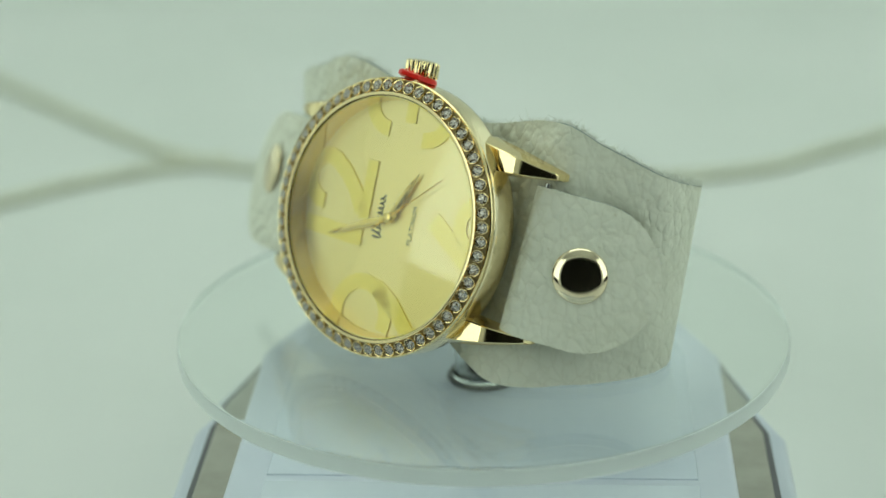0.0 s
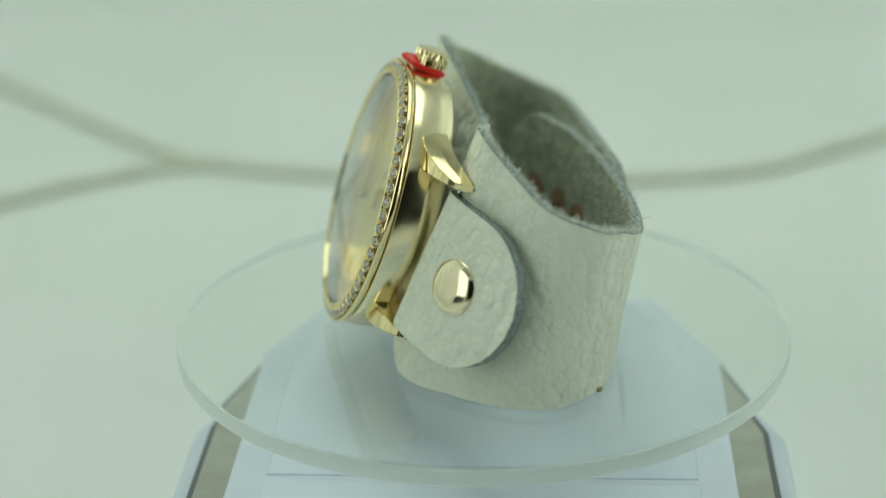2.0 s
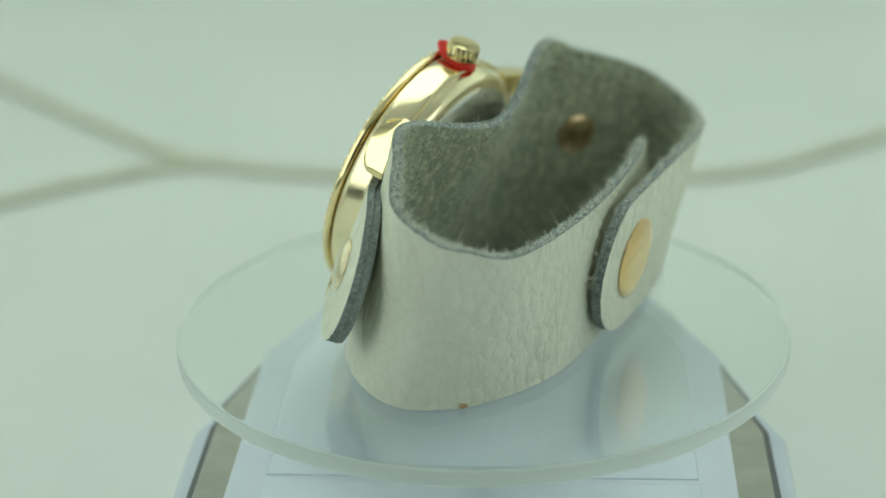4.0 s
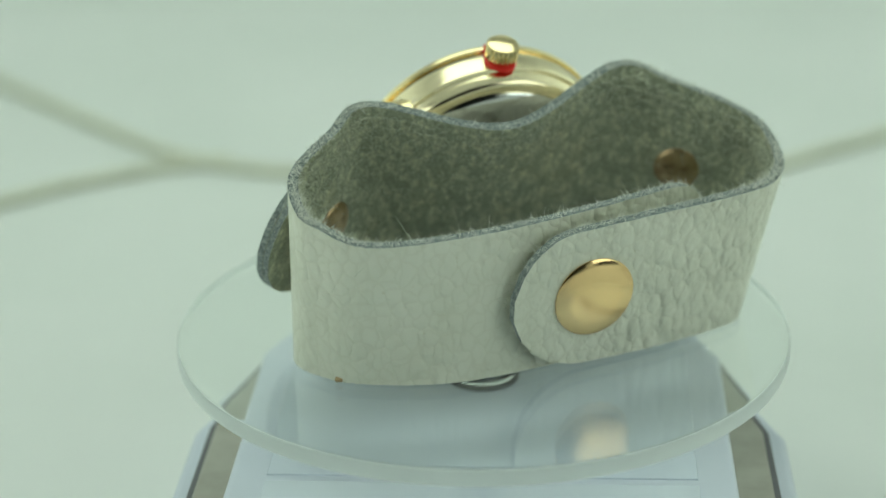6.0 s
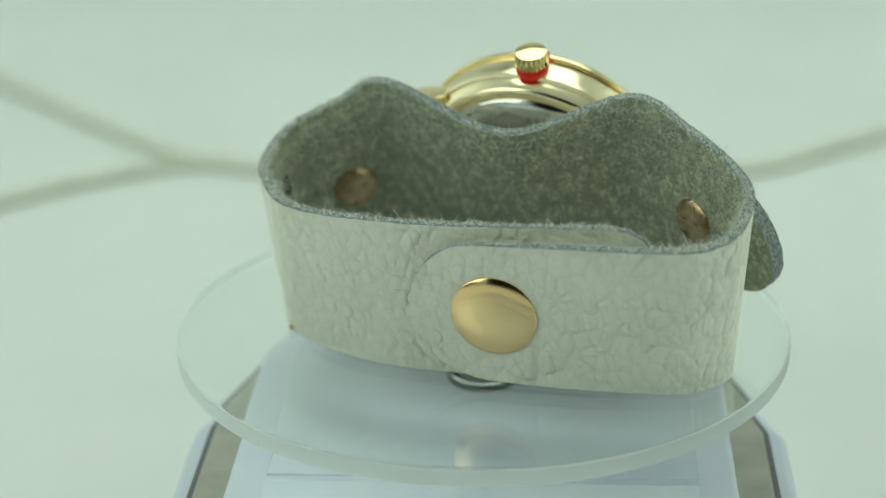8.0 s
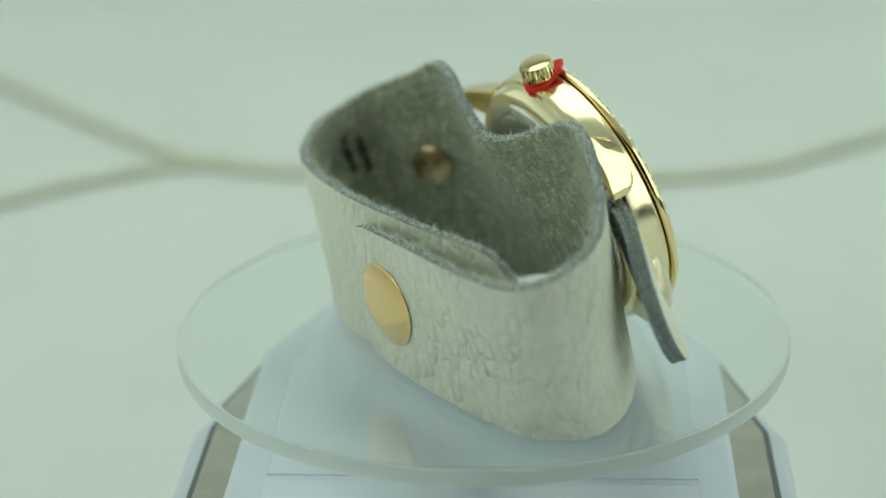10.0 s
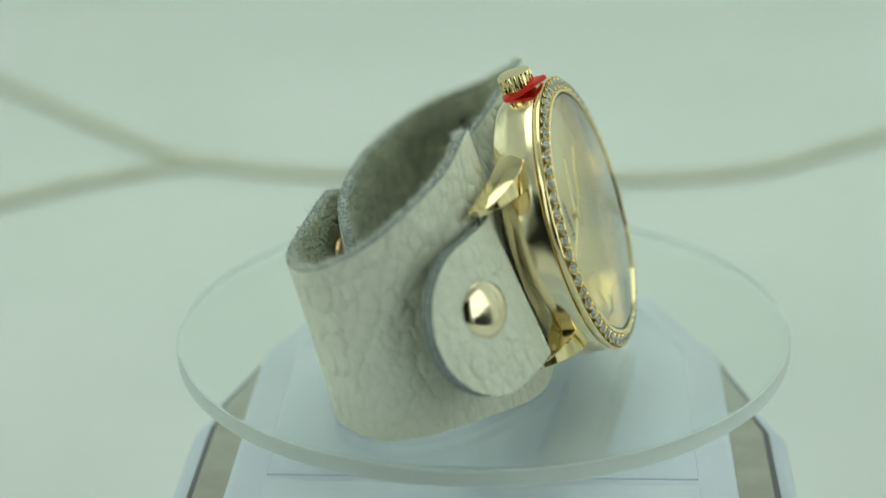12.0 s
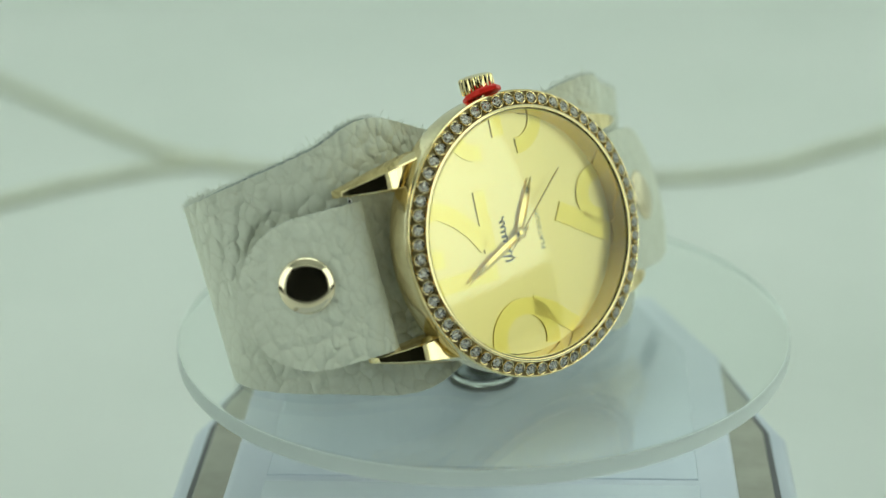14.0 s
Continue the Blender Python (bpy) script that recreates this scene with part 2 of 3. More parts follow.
TX, TB, TF, TH, SIDE = 0.205, 0.46, -0.36, 0.46, -0.07


def wrinkled(name, p0, ex, ey, nx, ny, depth, seed):
    """A cloth panel from p0 along ex and ey, with hanging creases of the given depth."""
    bm = bmesh.new()
    ex, ey, p0 = V(ex), V(ey), V(p0)
    nrm = ex.cross(ey).normalized()
    rows = []
    for j in range(ny + 1):
        row = []
        for i in range(nx + 1):
            p = p0 + ex * (i / nx) + ey * (j / ny)
            run = p.y * 22.0 + 0.55 * noise.noise(V((p.z * 14, p.y * 4, seed))) + 0.25 * math.sin(p.z * 60 + p.y * 20)
            tri = abs((run % 1.0) * 2 - 1)
            w = 0.75 * tri + 0.5 * abs(noise.noise(V((p.y * 22 + p.z * 19, p.z * 25 - p.y * 9, seed + 7))))
            edge = min(1.0, 8 * min(i / nx, 1 - i / nx, j / ny, 1 - j / ny))
            row.append(bm.verts.new(p + nrm * depth * (0.4 - w) * edge))
        rows.append(row)
    for a, b in zip(rows, rows[1:]):
        for i in range(nx):
            bm.faces.new((a[i], a[i + 1], b[i + 1], b[i]))
    return tagged(new(name, mesh_of(bm, name, M["tent"], 30, False)), "white creased cloth side of a photo tent", "wall", kind="structure")


def build_place():
    # the floor cloth sweeps up at the back and lies in folds at both sides
    bm = bmesh.new()
    prof = [(-0.9, FLOOR), (-0.65, FLOOR)] + [(-0.4 + 0.008 * k, FLOOR) for k in range(93)]
    for k in range(1, 11):
        a = k / 10 * math.pi / 2
        prof.append((0.34 + 0.12 * math.sin(a), FLOOR + 0.12 * (1 - math.cos(a))))
    prof.append((0.46, TH))
    xs = [-0.6 + 0.005 * k for k in range(241)]

    def fold(x, y):
        side = max(0.0, min(1.0, (abs(x) - 0.115 - 0.10 * max(0.0, y - 0.16)) / 0.05)) * max(0.0, min(1.0, (y + 0.10) / 0.1))
        a = noise.noise(V((x * 16 + y * 9, y * 5 - x * 3, 2.0)))
        b = noise.noise(V((x * 34 - y * 12, y * 15, 9.0)))
        tri = abs(((x * 30 + y * 22 + 1.1 * a) % 1.0) * 2 - 1)
        return side * (0.027 * tri + 0.016 * (1 - 2.2 * abs(b)))

    rows = [[bm.verts.new((x, y, z + (fold(x, y) if z < 0.05 else 0))) for x in xs] for y, z in prof]
    for a, b in zip(rows, rows[1:]):
        for i in range(len(xs) - 1):
            bm.faces.new((a[i], a[i + 1], b[i + 1], b[i]))
    tagged(new("ground", mesh_of(bm, "ground", M["cloth"], 40, False)), "plain white backdrop cloth sweeping up behind the stand", "backdrop", kind="structure")
    wrinkled("wall_west", (-TX, SIDE, FLOOR), (0, TB - SIDE, 0), (0, 0, TH - FLOOR), 180, 90, 0.040, 3.1)
    wrinkled("wall_east", (TX, TB, FLOOR), (0, SIDE - TB, 0), (0, 0, TH - FLOOR), 180, 90, 0.040, 8.4)
    tagged(new("ceiling", mesh_of(box(-0.40, 0.40, TF, TB + 0.02, TH, TH + 0.006), "ceiling", M["cloth"])), "white cloth roof of a photo tent", "ceiling", kind="structure")
    # unseen white panels, added to bounce light and give the metal pale reflections
    for name, b in (("front_reflector_1", (-0.40, -0.25, TF - 0.006, TF, FLOOR, TH)), ("front_reflector_2", (0.25, 0.40, TF - 0.006, TF, FLOOR, TH)), ("front_reflector_3", (-0.25, 0.25, TF - 0.006, TF, 0.36, TH))):
        tagged(new(name, mesh_of(box(*b), name, M["cloth"])), "unseen white reflector panel added round the front opening", "wall", kind="structure")
    # unseen dark shell, added so that metal mirrors black through the opening
    for name, b in (("wall_south", (-0.8, 0.8, -0.95, -0.92, FLOOR - 0.02, 0.7)), ("wall_room_west", (-0.83, -0.8, -0.92, 0.6, FLOOR - 0.02, 0.7)),
                    ("wall_room_east", (0.8, 0.83, -0.92, 0.6, FLOOR - 0.02, 0.7)), ("wall_north", (-0.8, 0.8, 0.6, 0.63, FLOOR - 0.02, 0.7)),
                    ("ceiling_room", (-0.83, 0.83, -0.95, 0.63, 0.7, 0.73)), ("floor", (-0.83, 0.83, -0.95, 0.63, FLOOR - 0.04, FLOOR - 0.02))):
        tagged(new(name, mesh_of(box(*b), name, M["dark"])), "unseen dark shell added round the tent", "wall", kind="structure")
    # two thin cords lying on the cloth
    for ctrl in ([(-0.200, 0.330), (-0.160, 0.270), (-0.120, 0.219), (-0.0914, 0.1855), (-0.0692, 0.1615), (-0.0485, 0.150), (-0.0265, 0.1453), (0.0041, 0.1420), (0.0405, 0.1395), (0.0666, 0.1449), (0.0826, 0.1555), (0.0989, 0.1665), (0.14, 0.20)],
                 [(-0.16, 0.085), (-0.130, 0.112), (-0.103, 0.132), (-0.0897, 0.142), (-0.0756, 0.1497), (-0.0640, 0.1545), (-0.055, 0.1565)]):
        pts = [p + V((0, 0, FLOOR + 0.0014)) for p in curve_points([(x, y, 0) for x, y in ctrl], 8)]
        tagged(new("cord", mesh_of(tube(pts, 0.0014), "cord", M["cord"])), "thin beige cord lying on the white cloth", "cord", "cords on the cloth")


build_place()


# ---------------------------------------------------------------- the turntable stand
DISC_TOP = 0.4
BASE_TOP = -10.5


def build_stand():
    base = thing("display_stand", "blue-white plastic display turntable base on white cloth", "turntable")
    base.matrix_basis = pose(0.0008, 0, 0, 0, 0, -3.6)

    def chamfered(w, y0, y1, c):
        return [(-w * MM, y0 * MM), (w * MM, y0 * MM), (w * MM, (y1 - c[1]) * MM), ((w - c[0]) * MM, y1 * MM), ((c[0] - w) * MM, y1 * MM), (-w * MM, (y1 - c[1]) * MM)]

    part("housing", slab(chamfered(46.0, -95, 27, (11, 31)), FLOOR, -0.0165, 0.0015), M["plastic"], base)
    # dark slab a little wider than the tray, showing as a line along its edge
    part("dark_line", slab(chamfered(43.1, -92, 19.5, (7.0, 25)), -0.0168, -0.0150, 0.0004), M["dark_line"], base, "dark grey line round the tray")
    part("tray", slab(chamfered(42.1, -91, 18.0, (6.6, 24)), -0.0160, -0.0146, 0.0003), M["beige"], base, "beige-grey tray under the raised block")
    part("block", slab(chamfered(36.4, -90, 32, (9.5, 23)), -0.0152, BASE_TOP * MM, 0.0012), M["plastic"], base)
    part("top_panel", slab(chamfered(30.8, -29.0, 28, (7.0, 18)), BASE_TOP * MM - 0.001, BASE_TOP * MM + 0.0003, 0.0002), M["panel"], base, "grey-blue glossy panel let into the top")
    part("front_panel", box(-0.0308, 0.0308, -0.086, -0.0310, BASE_TOP * MM - 0.001, BASE_TOP * MM + 0.00028, 0.0001, 2), M["panel"], base, "grey-blue glossy panel let into the top")
    disc = thing("turntable_disc", "clear round acrylic disc on a short clear stem", "turntable disc")
    r, t, b = 46.7, DISC_TOP, DISC_TOP - 2.6
    bm = lathe([(0, b), (r - 0.8, b), (r - 0.25, b), (r - 0.07, b + 0.07), (r, b + 0.25), (r - 0.03, b + 0.7), (r, b + 1.1), (r - 0.035, b + 1.6), (r, b + 2.0), (r, t - 0.25), (r - 0.07, t - 0.07), (r - 0.25, t), (r - 0.8, t), (0, t)], 256)
    for f in bm.faces:
        c = f.calc_center_median()
        if math.hypot(c.x, c.y) > (r - 0.24) * MM:
            f.material_index = 1
    ob = part("plate", bm, [M["acrylic"], M["bright_rim"]], disc, angle=30)
    ob.visible_shadow = False
    part("stem_ring", lathe([(4.4, BASE_TOP + 0.31), (5.45, BASE_TOP + 0.31), (5.55, BASE_TOP + 0.55), (5.35, BASE_TOP + 0.8), (4.4, BASE_TOP + 0.8)], 96, closed=True), M["dark_line"], disc, "dark ring at the foot of the stem")
    part("stem_collar", lathe([(3.1, b - 1.2), (3.9, b - 1.2), (3.9, b - 0.1), (3.1, b - 0.1)], 96, closed=True), M["steel"], disc, "grey metal collar under the plate")
    part("shaft", lathe([(0, BASE_TOP + 1.6), (2.4, BASE_TOP + 1.6), (2.6, BASE_TOP + 1.75), (2.6, b - 0.3), (2.4, b - 0.2), (0, b - 0.2)], 48), M["black"], disc, "black shaft inside the stem")
    ob = part("stem", lathe([(0, BASE_TOP + 0.8), (4.6, BASE_TOP + 0.8), (4.9, BASE_TOP + 0.9), (4.9, BASE_TOP + 1.7), (4.5, BASE_TOP + 2.0), (4.4, b - 0.05), (4.0, b - 0.05), (4.0, BASE_TOP + 1.4), (0, BASE_TOP + 1.4)], 96), M["acrylic"], disc, "clear hollow stem")
    ob.visible_shadow = False
    return disc


DISC = build_stand()

# ---------------------------------------------------------------- the watch
WATCH = thing("wrist_watch", "gold-coloured watch on a wide cream leather cuff, standing upright", "watch")
# pose of the case: x across, y towards the crown, z out of the dial
LEAN = 18.75
CASE = pose(-4.65 * MM, -16.0 * MM, 21.6 * MM, 90 - LEAN, 0, 0.9)
STRAP = pose(-4.9 * MM, -14.6 * MM, 21.0 * MM, 66.0, 0, 0)


def strap_point(u, v, n):
    return STRAP @ (V((u, v, n)) * MM)


def build_case():
    w = WATCH
    case = part("case", lathe([(0, -6.5), (17.4, -6.5), (18.2, -6.5), (18.7, -6.35), (19.0, -6.0), (19.35, -5.0), (19.45, -4.62), (19.5, -4.5), (19.75, -4.45), (20.0, -4.35), (20.1, -4.15), (20.16, -3.4), (20.2, -2.4), (20.18, -1.2), (20.12, -0.25), (20.05, -0.08), (19.9, 0.0), (18.3, 0.0), (18.2, -0.6), (18.2, -2.6), (0, -2.6)], 160), M["band"], w, "satin gold-coloured case band", CASE, angle=40)
    part("case_back", lathe([(0, -7.3), (14.5, -7.3), (15.0, -7.3), (16.6, -7.1), (17.1, -6.7), (17.1, -6.2), (0, -6.2)], 128), M["steel"], w, "polished steel case back", CASE)
    bezel = part("bezel", lathe([(18.0, 0.2), (20.2, 0.2), (20.42, 0.28), (20.5, 0.45), (20.52, 0.95), (20.46, 1.10), (20.34, 1.18), (20.22, 1.14), (20.15, 0.9), (18.38, 1.5), (18.30, 1.92), (18.12, 2.0), (17.85, 1.95), (17.72, 1.6)], 192, closed=True), M["gold"], w, "gold bezel set with clear stones", CASE)
    part("stone_channel", lathe([(18.36, 1.45), (20.14, 0.84), (20.17, 0.98), (18.38, 1.62)], 128, closed=True), M["foil"], bezel, "dark channel under the stones")
    part("rehaut", lathe([(17.9, -2.2), (17.85, 1.55), (17.7, 1.55), (17.15, -1.75), (17.15, -2.2)], 128, closed=True), M["gold"], w, "gold inner ring round the dial", CASE)
    part("dial", lathe([(0, -2.3), (17.3, -2.3), (17.3, -1.8), (0, -1.8)], 128), M["dial"], w, "satin gold dial", CASE)
    ob = part("crystal", lathe([(r, 1.15 + 1.1 * (1 - (r / 17.55) ** 2)) for r in (0, 3, 6, 9, 12, 15, 17.55)] + [(17.68, 1.22), (17.68, 1.62)] + [(r, 1.75 + 1.1 * (1 - (r / 17.55) ** 2)) for r in (17.5, 16.3, 15, 13.5, 12, 10.5, 9, 7.5, 6, 4.5, 3, 1.5, 0)], 128), M["crystal"], w, "clear domed watch glass", CASE, angle=20)
    ob.visible_shadow = False

    # stones in round cups on the bezel
    cup = mesh_of(lathe([(0.93, -0.25), (0.98, 0.02), (0.93, 0.14), (0.84, 0.10), (0.80, -0.12), (0, -0.14)], 18), "cup", [M["gold"]])
    bm = bmesh.new()
    rings = [[bm.verts.new((r * MM * math.cos((i + o) * math.pi / 4), r * MM * math.sin((i + o) * math.pi / 4), z * MM)) for i in range(8)] for r, z, o in ((0.80, -0.08, 0), (0.72, 0.12, 0.5), (0.40, 0.27, 0))]
    for a, b, o in ((rings[0], rings[1], 0), (rings[1], rings[2], 1)):
        for i in range(8):
            bm.faces.new((a[i], a[(i + 1) % 8], b[(i + o) % 8]))
            bm.faces.new((a[(i + 1) % 8], b[(i + o + 1) % 8], b[(i + o) % 8]))
    bm.faces.new(rings[2])
    stone = mesh_of(bm, "stone", [M["stone"]], 5)
    count = 60
    for i in range(count):
        a = 2 * math.pi * (i + 0.5) / count
        at = Matrix.Translation(V((19.28 * math.cos(a), 19.28 * math.sin(a), 1.56)) * MM) @ Matrix.Rotation(a, 4, "Z") @ Matrix.Rotation(radians(19), 4, "Y") @ Matrix.Rotation(0.7 * (i % 5), 4, "Z")
        s = part("stone", stone, None, bezel, at=at)
        part("setting", cup, None, s)

    # lugs
    for su in (1, -1):
        for sv in (1, -1):
            secs = []
            for u, v0, v1, n0, n1 in ((13.2, 10.2, 15.2, -4.6, -0.8), (17.0, 10.3, 14.5, -5.0, -0.9), (19.6, 10.6, 13.9, -5.5, -1.4), (22.2, 10.9, 13.2, -6.4, -2.5), (24.2, 11.2, 12.6, -7.3, -3.9), (25.0, 11.3, 12.3, -7.6, -4.8)):
                ring = [(u, v0, n0), (u, v1, n0), (u, v1, (n0 + n1) / 2), (u, v1 - 0.14 * (v1 - v0), n1), (u, v0 + 0.12 * (v1 - v0), n1 - 0.1), (u, v0, (n0 + n1) / 2)]
                secs.append([V((x * su, y * sv, z)) * MM for x, y, z in ring])
            bm = loft(secs)
            bmesh.ops.bevel(bm, geom=bm.edges[:], offset=0.00012, segments=1, affect="EDGES")
            part("lug", bm, M["gold"], w, "polished gold pointed lug", CASE @ pose(0, 0, -0.6 * MM), angle=20)
        bar = [V((su * 22.4, y, -5.0)) * MM for y in (-11.2, 0, 11.2)]
        part("spring_bar", tube(bar, 0.0004), M["steel"], w, "steel spring bar", STRAP)

    # crown, stem and the red stop
    crown_at = CASE @ Matrix.Rotation(radians(2.0), 4, "Z") @ Matrix.Translation(V((0, -1.0, -2.6)) * MM) @ Matrix.Rotation(-math.pi / 2, 4, "X")
    bm = bmesh.new()
    seg = 88
    rings = []
    for k, (r, z) in enumerate(((1.7, 21.8), (2.25, 21.85), (2.5, 22.1), (2.5, 24.0), (2.3, 24.3), (1.6, 24.45), (0.95, 24.52), (0.4, 24.54))):
        rings.append([bm.verts.new(V(((r - (0.22 if (i % 4 in (0, 1)) and k in (1, 2, 3) else 0)) * math.cos(2 * math.pi * i / seg), (r - (0.22 if (i % 4 in (0, 1)) and k in (1, 2, 3) else 0)) * math.sin(2 * math.pi * i / seg), z)) * MM) for i in range(seg)])
    for a, b in zip(rings, rings[1:]):
        for i in range(seg):
            bm.faces.new((a[i], a[(i + 1) % seg], b[(i + 1) % seg], b[i]))
    bm.faces.new(rings[0])
    bm.faces.new(rings[-1])
    crown = part("crown", bm, M["gold"], w, "fluted gold crown", crown_at)
    part("crown_stem", lathe([(0, 19.8), (1.5, 19.8), (1.5, 20.9), (1.0, 21.0), (0.9, 21.9), (0, 21.9)], 32), M["gold"], crown)
    bm = bmesh.new()
    out = []
    for i in range(28):
        a = 2 * math.pi * i / 28
        x, y = 2.45 * math.cos(a), 2.9 * math.sin(a) + 0.2
        if math.sin(a) > 0.55:
            y += 0.9 + 0.35 * math.sin(5 * a)
        out.append((x, y, 21.55 + 0.20 * y + 0.15 * math.sin(2 * a)))
    rings = [[bm.verts.new(V((x * f, 0.9 + (y - 0.9) * f, z + d)) * MM) for x, y, z in out] for f, d in ((0.92, -0.42), (1.0, -0.25), (1.0, 0.25), (0.92, 0.42))]
    for a, b in zip(rings, rings[1:]):
        for i in range(28):
            bm.faces.new((a[i], a[(i + 1) % 28], b[(i + 1) % 28], b[i]))
    bm.faces.new(rings[0])
    bm.faces.new(rings[-1])
    part("crown_stop", bm, M["red"], w, "red plastic tab under the crown", crown_at @ Matrix.Rotation(math.pi, 4, "Z"))
    return case


def stroke(path, width, z0=0.0, z1=0.22, limit=17.15):
    """A raised flat stroke along a plan path (mm), kept inside the dial."""
    bm = bmesh.new()
    pts = [V((x, y, 0)) for x, y in path]
    rows = []
    for i, p in enumerate(pts):
        d = (pts[min(i + 1, len(pts) - 1)] - pts[max(i - 1, 0)]).normalized()
        s = V((-d.y, d.x, 0)) * width / 2
        pair = []
        for q in (p + s, p - s):
            if q.length > limit:
                q = q.normalized() * limit
            pair.append(q)
        rows.append([bm.verts.new(V((q.x, q.y, z)) * MM) for q, z in ((pair[0], z0), (pair[0], z1), (pair[1], z1), (pair[1], z0))])
    for a, b in zip(rows, rows[1:]):
        for k in range(4):
            bm.faces.new((a[k], a[(k + 1) % 4], b[(k + 1) % 4], b[k]))
    bm.faces.new(rows[0])
    bm.faces.new(rows[-1])
    bmesh.ops.remove_doubles(bm, verts=bm.verts[:], dist=1e-6)
    return bm


def arc(cx, cy, rx, ry, a0, a1, n=28):
    return [(cx + rx * math.cos(radians(a0 + (a1 - a0) * i / n)), cy + ry * math.sin(radians(a0 + (a1 - a0) * i / n))) for i in range(n + 1)]


def build_dial_marks():
    # upright dial space: y towards 12; the crown is at 3, so it is turned a quarter to the case
    up = CASE @ Matrix.Translation((0, 0, -1.8 * MM)) @ Matrix.Rotation(math.pi / 2, 4, "Z")
    wd = 2.5
    strokes = [
        ([(-4.2, 4.9), (-4.2, 11), (-4.2, 16.4)], 2.5),
        (arc(3.0, 13.7, 3.4, 3.2, 185, -25) + [(4.5, 9.9), (2.2, 7.6), (-0.4, 5.9)], wd), ([(-1.4, 5.3), (3, 5.3), (7.5, 5.3)], 2.0),
        (arc(16.2, 3.5, 3.6, 4.0, 180, 30), 2.3), ([(14.2, -0.1), (15.8, -0.1), (17.1, -0.1)], 2.0), (arc(16.2, -2.9, 4.0, 4.2, 180, 330), 2.3),
        ([(1.5, -7.8), (-0.6, -11.2), (-2.6, -14.4), (-3.8, -16.6)], 2.9), (arc(2.2, -16.2, 3.4, 3.4, -20, 175), 2.3),
        (arc(-15.0, 2.3, 4.8, 4.8, -110, 200), 2.4), ([(-10.4, 0.2), (-12.2, -3.2), (-15.6, -7.0)], 2.7),
    ]
    marks = []
    for path, w in strokes:
        marks.append(part("numeral_stroke", stroke(path, w), M["numeral"], WATCH, "raised bright gold numeral stroke", up, angle=25))
    # hands
    def hand(name, length, tail, wide, z, ang, thin):
        secs = []
        for k in range(13):
            s = -tail + (length + tail) * k / 12
            f = (s + tail) / (length + tail)
            wv = wide * (math.sin(math.pi * min(1, 0.12 + 0.88 * f)) ** 0.8 * 0.5 + 0.05) if not thin else wide * 0.5
            secs.append([V((-wv, s, z)) * MM, V((0, s, z + 0.18)) * MM, V((wv, s, z)) * MM, V((0, s, z - 0.08)) * MM])
        return part(name, loft(secs), M["hand"], WATCH, "gold watch hand", up @ Matrix.Rotation(-radians(ang), 4, "Z"), angle=20)
    hand("hour_hand", 8.4, 1.2, 1.1, 0.55, 118, False)
    hand("minute_hand", 11.9, 1.6, 1.0, 0.80, -24, False)
    hand("second_hand", 11.6, 3.0, 0.22, 1.05, 139, True)
    part("hand_hub", lathe([(0, 0.2), (0.75, 0.2), (0.75, 1.1), (0.5, 1.25), (0, 1.28)], 32), M["hand"], WATCH, "", up)
    # printed word, and the maker's script as a plain wavy line
    cu = bpy.data.curves.new("word", "FONT")
    cu.body, cu.size, cu.align_x, cu.extrude, cu.space_character = "PLATINUM", 1.12 * MM, "CENTER", 0.00001, 1.12
    tmp = new("word", cu)
    me = bpy.data.meshes.new_from_object(tmp.evaluated_get(bpy.context.evaluated_depsgraph_get()))
    bpy.data.objects.remove(tmp)
    me.materials.clear()
    me.materials.append(M["ink"])
    part("printed_word", me, None, WATCH, "dark printed word PLATINUM", up @ pose(-0.3 * MM, -4.4 * MM, 0.03 * MM))
    pts = [((-3.6 + 6.4 * k / 90), 2.35 + (1.05 if k < 24 else 0.55) * math.sin(k * 0.62) * (0.75 + 0.3 * math.sin(k * 1.7))) for k in range(91)]
    part("printed_script", stroke([(x + 0.22 * math.cos(x * 9), y) for x, y in pts], 0.26, 0.0, 0.04), M["ink"], WATCH, "dark wavy printed script line", up)


# cuff strap: its upper and lower edge, from the inner tongue round the wrist side to the flap
CUFF_TOP = [(-34.0, 10.8, 24.5), (-16.6, 17.5, 25.0), (4.5, 20.7, 24.1), (22.2, 19.7, 23.7), (29.0, 15.2, 25.8), (31.1, 11.2, 27.2), (30.1, 4.4, 30.4), (23.5, 0.1, 34.3), (16.2, -2.7, 37.4),
            (-4.0, 0.2, 32.7), (-21.8, -2.8, 39.2), (-31.3, -1.6, 36.0), (-42.0, 4.4, 31.0), (-43.6, 11.4, 27.0), (-40.6, 16.6, 25.0), (-33.5, 19.8, 24.6), (-15.2, 21.8, 23.6), (2.4, 23.2, 22.4)]
CUFF_LOW = [(-31.0, 11.5, 1.0), (-10.2, 16.4, 0.6), (9.5, 18.6, 0.6), (23.2, 14.6, 0.6), (28.6, 9.6, 0.6), (30.6, 4.9, 0.6), (29.2, -0.8, 0.6), (23.8, -8.2, 0.6), (14.0, -14.8, 0.6),
            (-3.0, -13.0, 7.0), (-20.0, -13.9, 1.0), (-32.3, -7.2, 1.2), (-38.8, -0.6, 1.0), (-40.6, 5.0, 0.7), (-38.6, 9.9, 0.7), (-34.4, 13.6, 0.8), (-18.5, 17.9, 1.0), (2.4, 20.6, 1.3)]


